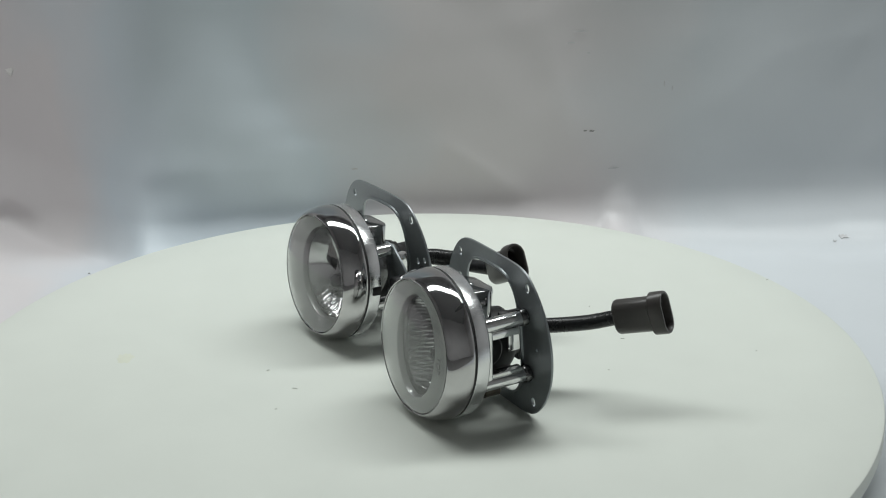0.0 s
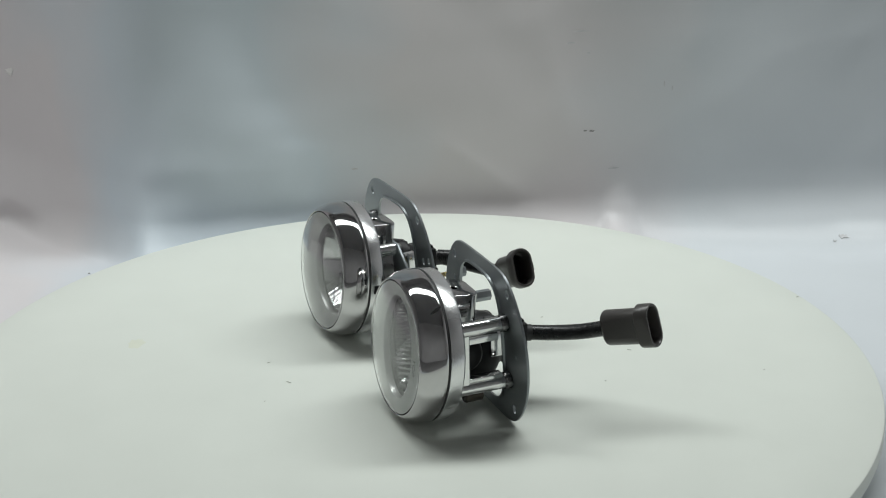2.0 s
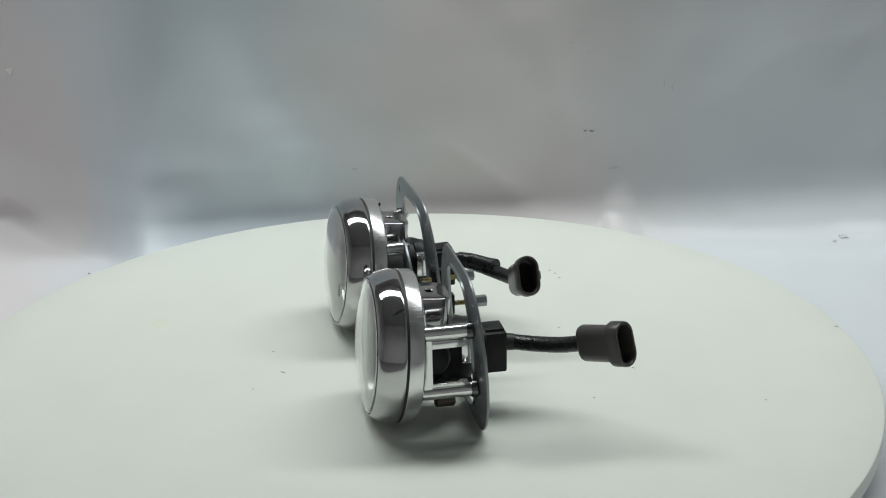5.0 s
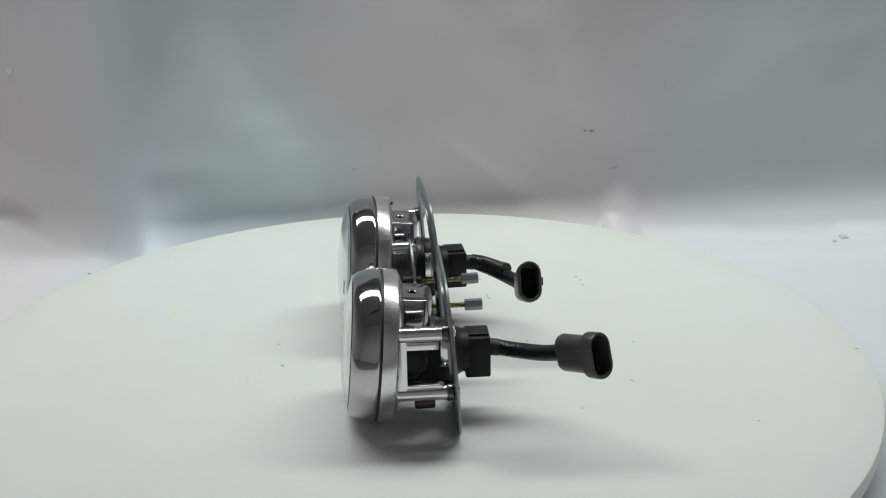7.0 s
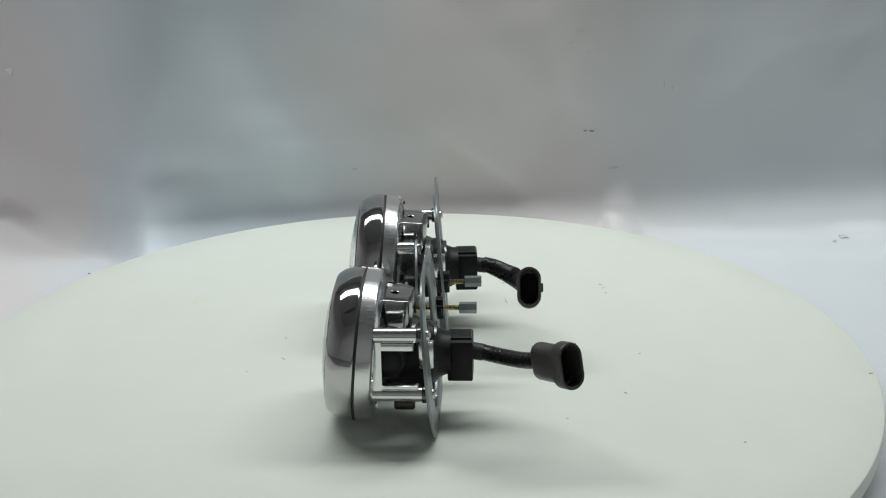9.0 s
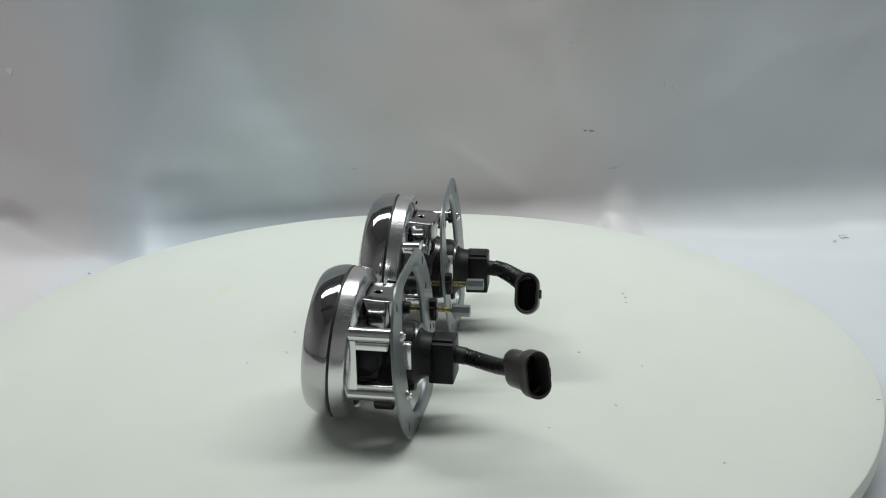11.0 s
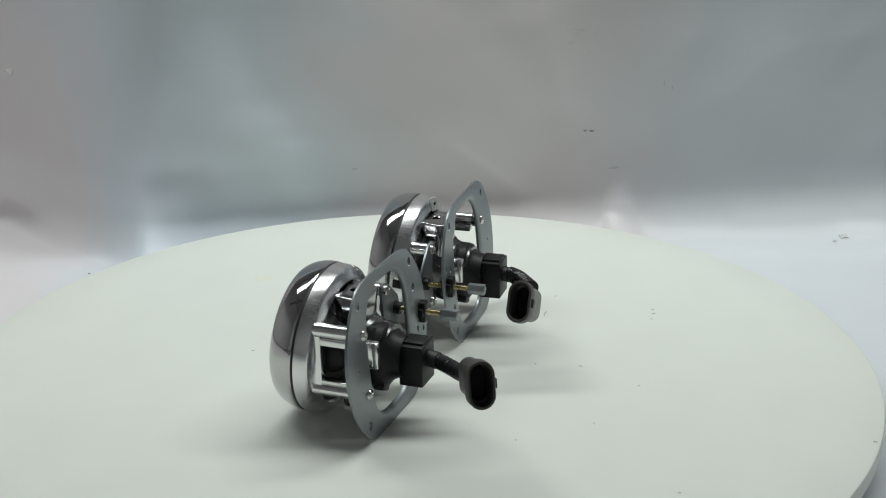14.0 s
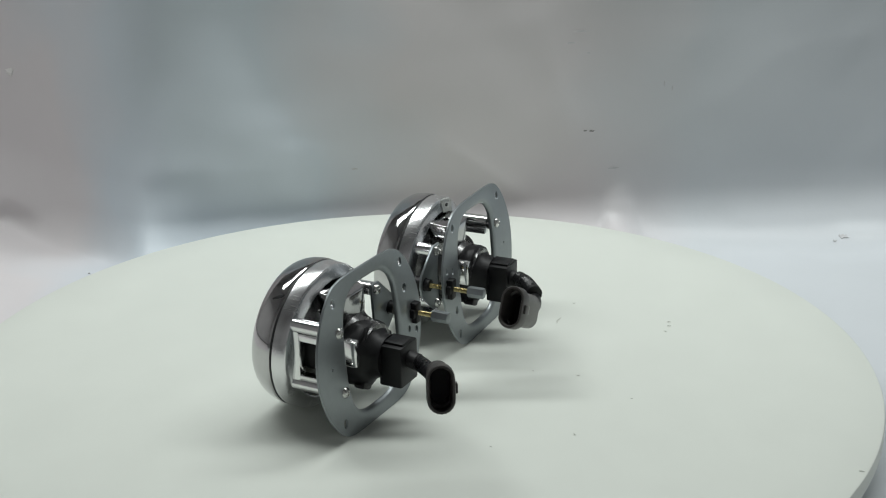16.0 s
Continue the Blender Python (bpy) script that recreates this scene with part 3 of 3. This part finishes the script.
def fog_lamp(label, flip, fluted, head, wire, plug, latch):
    """flip: the plate and its mounts are turned half round. head: pose of the lamp head at its seam. wire: path of the
    cable. plug: pose of the plug, its mouth towards +x."""
    lamp = new("fog_lamp")
    tagged(lamp, label, "fog lamp", "pair of fog lamps on the turntable")
    sgn = -1 if flip else 1

    # head: bezel, glass, reflector, ring
    part("bezel", lathe([(-0.4, 43.5), (-0.4, 45.0), (-1.0, 45.5), (-2.5, 45.6), (-5.5, 45.3), (-8.5, 44.7), (-11.2, 43.8), (-13.4, 42.7), (-15.0, 41.6),
                         (-16.0, 40.7), (-16.4, 40.1), (-16.1, 39.8), (-14.8, 39.7), (-12, 39.7), (-5, 42.0)], 160, True),
         CHROME, lamp, "polished chrome bezel", head)
    # the seam is a groove; its shade is put in as a black strip
    part("seam_shade", lathe([(-0.7, 44.4), (-0.6, 45.35), (0.7, 45.35), (0.8, 44.4)], 144, True), RUBBER, lamp,
         "thin black strip for the shaded seam groove", head)
    part("ring", lathe([(0.6, 42), (0.6, 45.0), (1.0, 45.4), (8.6, 45.2), (9.4, 44.8), (10.2, 43.6), (12.2, 38.6), (12.4, 37.4), (11.4, 36.6), (2, 38.4)], 160, True), ALU, lamp, "bright aluminium ring", head)
    dome = [(-15.4, 39.5), (-16.2, 39.3)] + [(-16.6 - 5.0 * (1 - (r / 39.0) ** 2.4), r) for r in (38.6, 37.4, 35.5, 32, 28, 23, 18, 12, 6, 0)]
    back = [(x + 2.0, r) for x, r in dome[2:]][::-1]
    glass = part("glass", lathe(dome + back + [(-13.8, 39.3), (-13.8, 39.5), (-15.4, 39.5)], 128), GLASS, lamp, "clear domed glass lens", head)
    glass.visible_shadow = False
    part("collar", collar_mesh(OVAL, -0.8) if fluted else collar_mesh(0.96, 4.5), COLLAR, lamp, "satin inner collar", head)
    part("reflector", reflector_mesh(fluted), REFLECTOR, lamp, "silvered reflector bowl", head)
    part("bulb", lathe([(15, 0), (15, 6.9), (14, 6.9), (14, 4.8), (3, 4.8), (1, 4.5), (-0.4, 3.2), (-1.0, 0)], 32), DARKCAN, lamp, "bulb with dark tip", head @ at(-2.0, 0, -7.0))
    # the bowl's dark reflection is put into the shield's shape and colour
    if fluted:
        part("hood", hood_mesh(-22, -12, 1, 20, -6.0, 2), SHIELD_REFLECTION, lamp, "bulb shield, dark bowl reflection in its colour", head)
    else:
        part("hood", hood_mesh(-17, 17, 6, 26, 3.0, 5), SHIELD_REFLECTION, lamp, "faceted bulb shield, dark bowl reflection in its colour", head)
    if fluted:
        word = word_mesh("TOP", 5.4)
        part("lettering", word, INK, lamp, "small grey word TOP on the collar",
             head @ at(-14.6, -28.5, -1.0) @ Matrix(((0, 0, -1, 0), (0, -1, 0, 0), (-1, 0, 0, 0), (0, 0, 0, 1))).to_4x4(), smooth=False)

    else:
        print_bars = bmesh.new()
        for k in range(5):
            box(-0.06, 0.06, -1.0, 1.0, -1.9 * k - 0.6, -1.9 * k + 0.6, 0, print_bars)
        part("lettering", print_bars, INK, lamp, "tiny grey print on the glass", head @ at(-19.5, -31.0, -3.0) @ pose(0, 0, 0, 0, 0, 16), smooth=False)

    # housing behind the ring
    part("can", lathe([(8, 37.0), (9.4, 34.5), (11, 29), (15, 25.0), (24, 23.0), (30, 19.5), (36, 17.5), (44, 16.8), (44, 0)], 72), CANMETAL, lamp,
         "dull cast lamp can", head)
    part("housing", housing_mesh(), HOUSING, lamp, "shiny cast housing with a flat drilled top", head @ at(18.6, -4.3 if flip else -1.3, 0))
    if flip:
        scrap = part("film", film_mesh(), FILM, lamp, "crumpled scrap of pale film on the ring", head)
        thick = scrap.modifiers.new("thickness", "SOLIDIFY")
        thick.thickness = 0.0003
        part("tab", rod(12.4, 13.6, 1.3, 12, 0.3), BLACK, lamp, "small black sealing dot", head @ at(0, 6.0, 41.0))
    else:
        part("scuff", scuff_mesh(), BLACK, lamp, "dark smeared mark on the bezel", head)
    part("drain_bolt", lathe([(-6, 0), (-6, 3.4), (-5, 4.2), (5, 4.2), (6, 3.2), (6, 0)], 24), BRONZE, lamp, "brownish bolt end under the can", at(-19, -sgn * 16, 15.5))

    # two posts carry the plate on one side, an adjuster on the other
    for z in (66.5, 30.0):
        y = -sgn * 34.0
        lean = -z * math.tan(radians(4.0))
        part("post", rod(-37.5, lean - 1.0, 4.3), CAST, lamp, "bright aluminium post", at(0, y, z))
        low, high = (-8.6, -4.0) if z > 50 else (4.0, 6.4)
        part("ledge", box(-37, lean - 7, -3.0, 3.0, low, high, 0.5), CAST, lamp, "cast ledge along the post", at(0, y, z))
        part("collar_nut", lathe([(-5.2, 0), (-5.2, 4.8), (-4.6, 5.2), (-1.6, 5.2), (-1.0, 4.6), (-1.0, 0)], 24), CANMETAL, lamp, "", at(lean, y, z))
        part("screw", screw_mesh(), STEEL, lamp, "cross-head steel screw", at(lean + 0.4, y, z))
        y = sgn * 33.0
        part("post", rod(-37.0, -21.5, 4.3), CAST, lamp, "short bright aluminium post", at(0, y, z))
        part("screw", screw_mesh(3.2), STEEL, lamp, "cross-head steel screw", at(-19.0, y, z))
    part("web", prism([(-sgn * 37.5, -15), (-sgn * 31, -15), (-sgn * 31, 15), (-sgn * 37.5, 15)], -37, -29.5, 1.2), CAST, lamp,
         "cast web between the posts", at(0, 0, PLATE_Z))
    arm = [(28, 22), (37, 22), (54, 7), (56, 0), (54, -7), (37, -22), (28, -22), (31, 0)]
    part("arm", prism([(sgn * y, z) for y, z in arm], -21.3, -19.6, 0.3), ZINC, lamp, "thin steel adjuster arm", at(0, 0, PLATE_Z))
    cap = lathe([(0, 0), (0, 8.2), (1.2, 9.8), (4, 10.8), (12, 11.2), (12, 0)], 40)
    for v in cap.verts:
        v.co = Vector((v.co.y, sgn * v.co.x, v.co.z))
    part("side_cap", cap, BLACK, lamp, "black rubber side cap", at(-28, -sgn * 30.0, 47.5))
    by = sgn * 49.5
    part("bushing", lathe([(-29, 0), (-29, 4.2), (-28, 5.0), (-20, 5.0), (-19, 4.0), (-16, 4.0), (-16, 0)], 24), BLACK, lamp,
         "black plastic bushing", at(0, by, PLATE_Z))
    part("threaded_rod", thread(-17, 12, 1.7), BRASS, lamp, "yellow zinc threaded rod", at(0, by, PLATE_Z))
    nut = box(-3.5, 4.5, -3.2, 3.2, -6.8, 6.8, 1.0)
    box(-2.5, 3.8, -5.2, 5.2, -3.0, 3.0, 1.0, nut)
    part("clip_nut", nut, BLACK, lamp, "black plastic clip nut", at(-3.3, by, PLATE_Z))
    part("bolt_head", hex_prism(11, 22, 3.7), ZINC, lamp, "grey hexagonal bolt head", at(0, by, PLATE_Z))
    part("mounting_plate", plate_mesh(), ZINC, lamp, "grey zinc-plated mounting plate with a large window",
                 at(-3.4, 0, PLATE_Z, 0, -4.0, 0) @ at(0, 0.8 if flip else -0.3, 0, 180 if flip else 0))

    # bulb holder
    part("holder", holder_mesh(), BLACK, lamp, "black lobed rubber bulb holder", at(0, -0.5, 41.0))
    for turn in (35, 155, 275):
        lug = box(-9, -1.5, -5.0, 5.0, 17.0, 22.0, 1.6)
        part("lug", lug, BLACK, lamp, "", at(0, -0.5, 41.0, turn))
    part("block", box(6, 21, -9.5, 10.5, -13, 12.5, 1.2), BLACK, lamp, "square black connector block", at(0, 1.0, 38.5))
    part("key", box(6.6, 20.2, -6, 7, 11.5, 14, 0.8), BLACK, lamp, "", at(0, 1.0, 38.5))
    clip = box(-10, -0.8, -24.0, -18.5, -4, 13, 1.6)
    part("retaining_clip", clip, CAST, lamp, "bright retaining clip", at(0, 1.5, 44.0))

    # cable and plug
    part("cable", tube(wire, 4.7, 16, 0.09, 1.5), LOOM, lamp, "black corrugated cable sleeve")
    part("boot", tube(wire[:2], 5.2, 14), RUBBER, lamp, "")
    o, i = stadium(12.4, 21.8), stadium(11.4, 22.4)
    big, small = stadium(15.2, 26.4), stadium(10.4, 18.6)
    shell = loft([(-33, small), (-32.2, stadium(11.8, 20.9)), (-31, o), (-9.6, o), (-9.2, stadium(13.6, 24.2)), (-8.6, big), (-0.8, big), (0, stadium(14.4, 25.6)),
                  (0, stadium(12.2, 23.4)), (-0.8, i), (-8.4, i), (-9.4, stadium(10.2, 19.6)), (-19, stadium(10.2, 19.6))], (True, True))
    pl = part("plug", shell, GREYPLUG, lamp, "dark grey oval plug, mouth open", plug)
    part("latch", box(-9, -2.5, latch * 7.4 - 1.6, latch * 7.4 + 1.6, -2.8, 2.8, 0.6), GREYPLUG, pl, "small latch tab")
    part("socket", loft([(-18.9, stadium(10.0, 19.4)), (-18.4, stadium(9.8, 19.2))]), BLACK, pl, "dark recessed floor")
    if flip:
        part("cuff", tube([(26, 0, 41.5), (33, -5, 41.5), (41, -14, 41.0), (46, -22, 41.8)], 5.0, 14, 0.12, 1.5), LOOM, lamp, "split outer sleeve end")
        part("notch", box(3.0, 9.5, -45.9, -44.0, -3.5, 2.5, 0.6), BLACK, lamp, "small black clip slot", head)
    return lamp


def plug_pose(mouth, tail, roll):
    d = (Vector(mouth) - Vector(tail)).normalized()
    q = d.to_track_quat("X", "Z").to_matrix().to_4x4()
    return Matrix.Translation(Vector(mouth) * MM) @ q @ pose(0, 0, 0, roll)


def behind(mouth, tail, dist):
    d = (Vector(tail) - Vector(mouth)).normalized()
    return tuple(Vector(mouth) + d * dist)


M1, T1 = (76.0, -61.8, 61.0), (57.7, -32.1, 50.9)
front_lamp = fog_lamp("chrome fog lamp, fluted oval reflector, grey mounting plate", False, True, at(-45.3, 0.7, 45.9, 0, 5.0, 0),
                      [(20, 2, 41), (27, 1, 40.3), (38, -7, 41.3), (50, -21, 45.5), behind(M1, T1, 31)], plug_pose(M1, T1, 0), 1)
M2, T2 = (51.4, -77.2, 54.6), (53, -41, 37)
rear_lamp = fog_lamp("chrome fog lamp, smooth round reflector, grey mounting plate", True, False, at(-45.4, -1.0, 46.2, 0, 5.6, 0),
                     [(20, 1, 41), (27, 0, 40.5), (38, -10, 38.5), (48, -28, 38), behind(M2, T2, 31)], plug_pose(M2, T2, 0), 1)


# ---- everything on the turntable turns with it ----
def motions():
    steps = [0.5 * k for k in range(int(CLIP / 0.5) + 1)]
    turn = lambda t: Matrix.Rotation(radians(-RATE * t), 4, "Z")
    for thing, home in ((turntable, Matrix()), (front_lamp, pose(0.0579, -0.0581, 0.0, 0, 0, 27.6)),
                        (rear_lamp, pose(-0.0090, 0.0679, 0.0, 0, 0, 31.0))):
        walk(thing, [(t, turn(t) @ home) for t in steps])


motions()
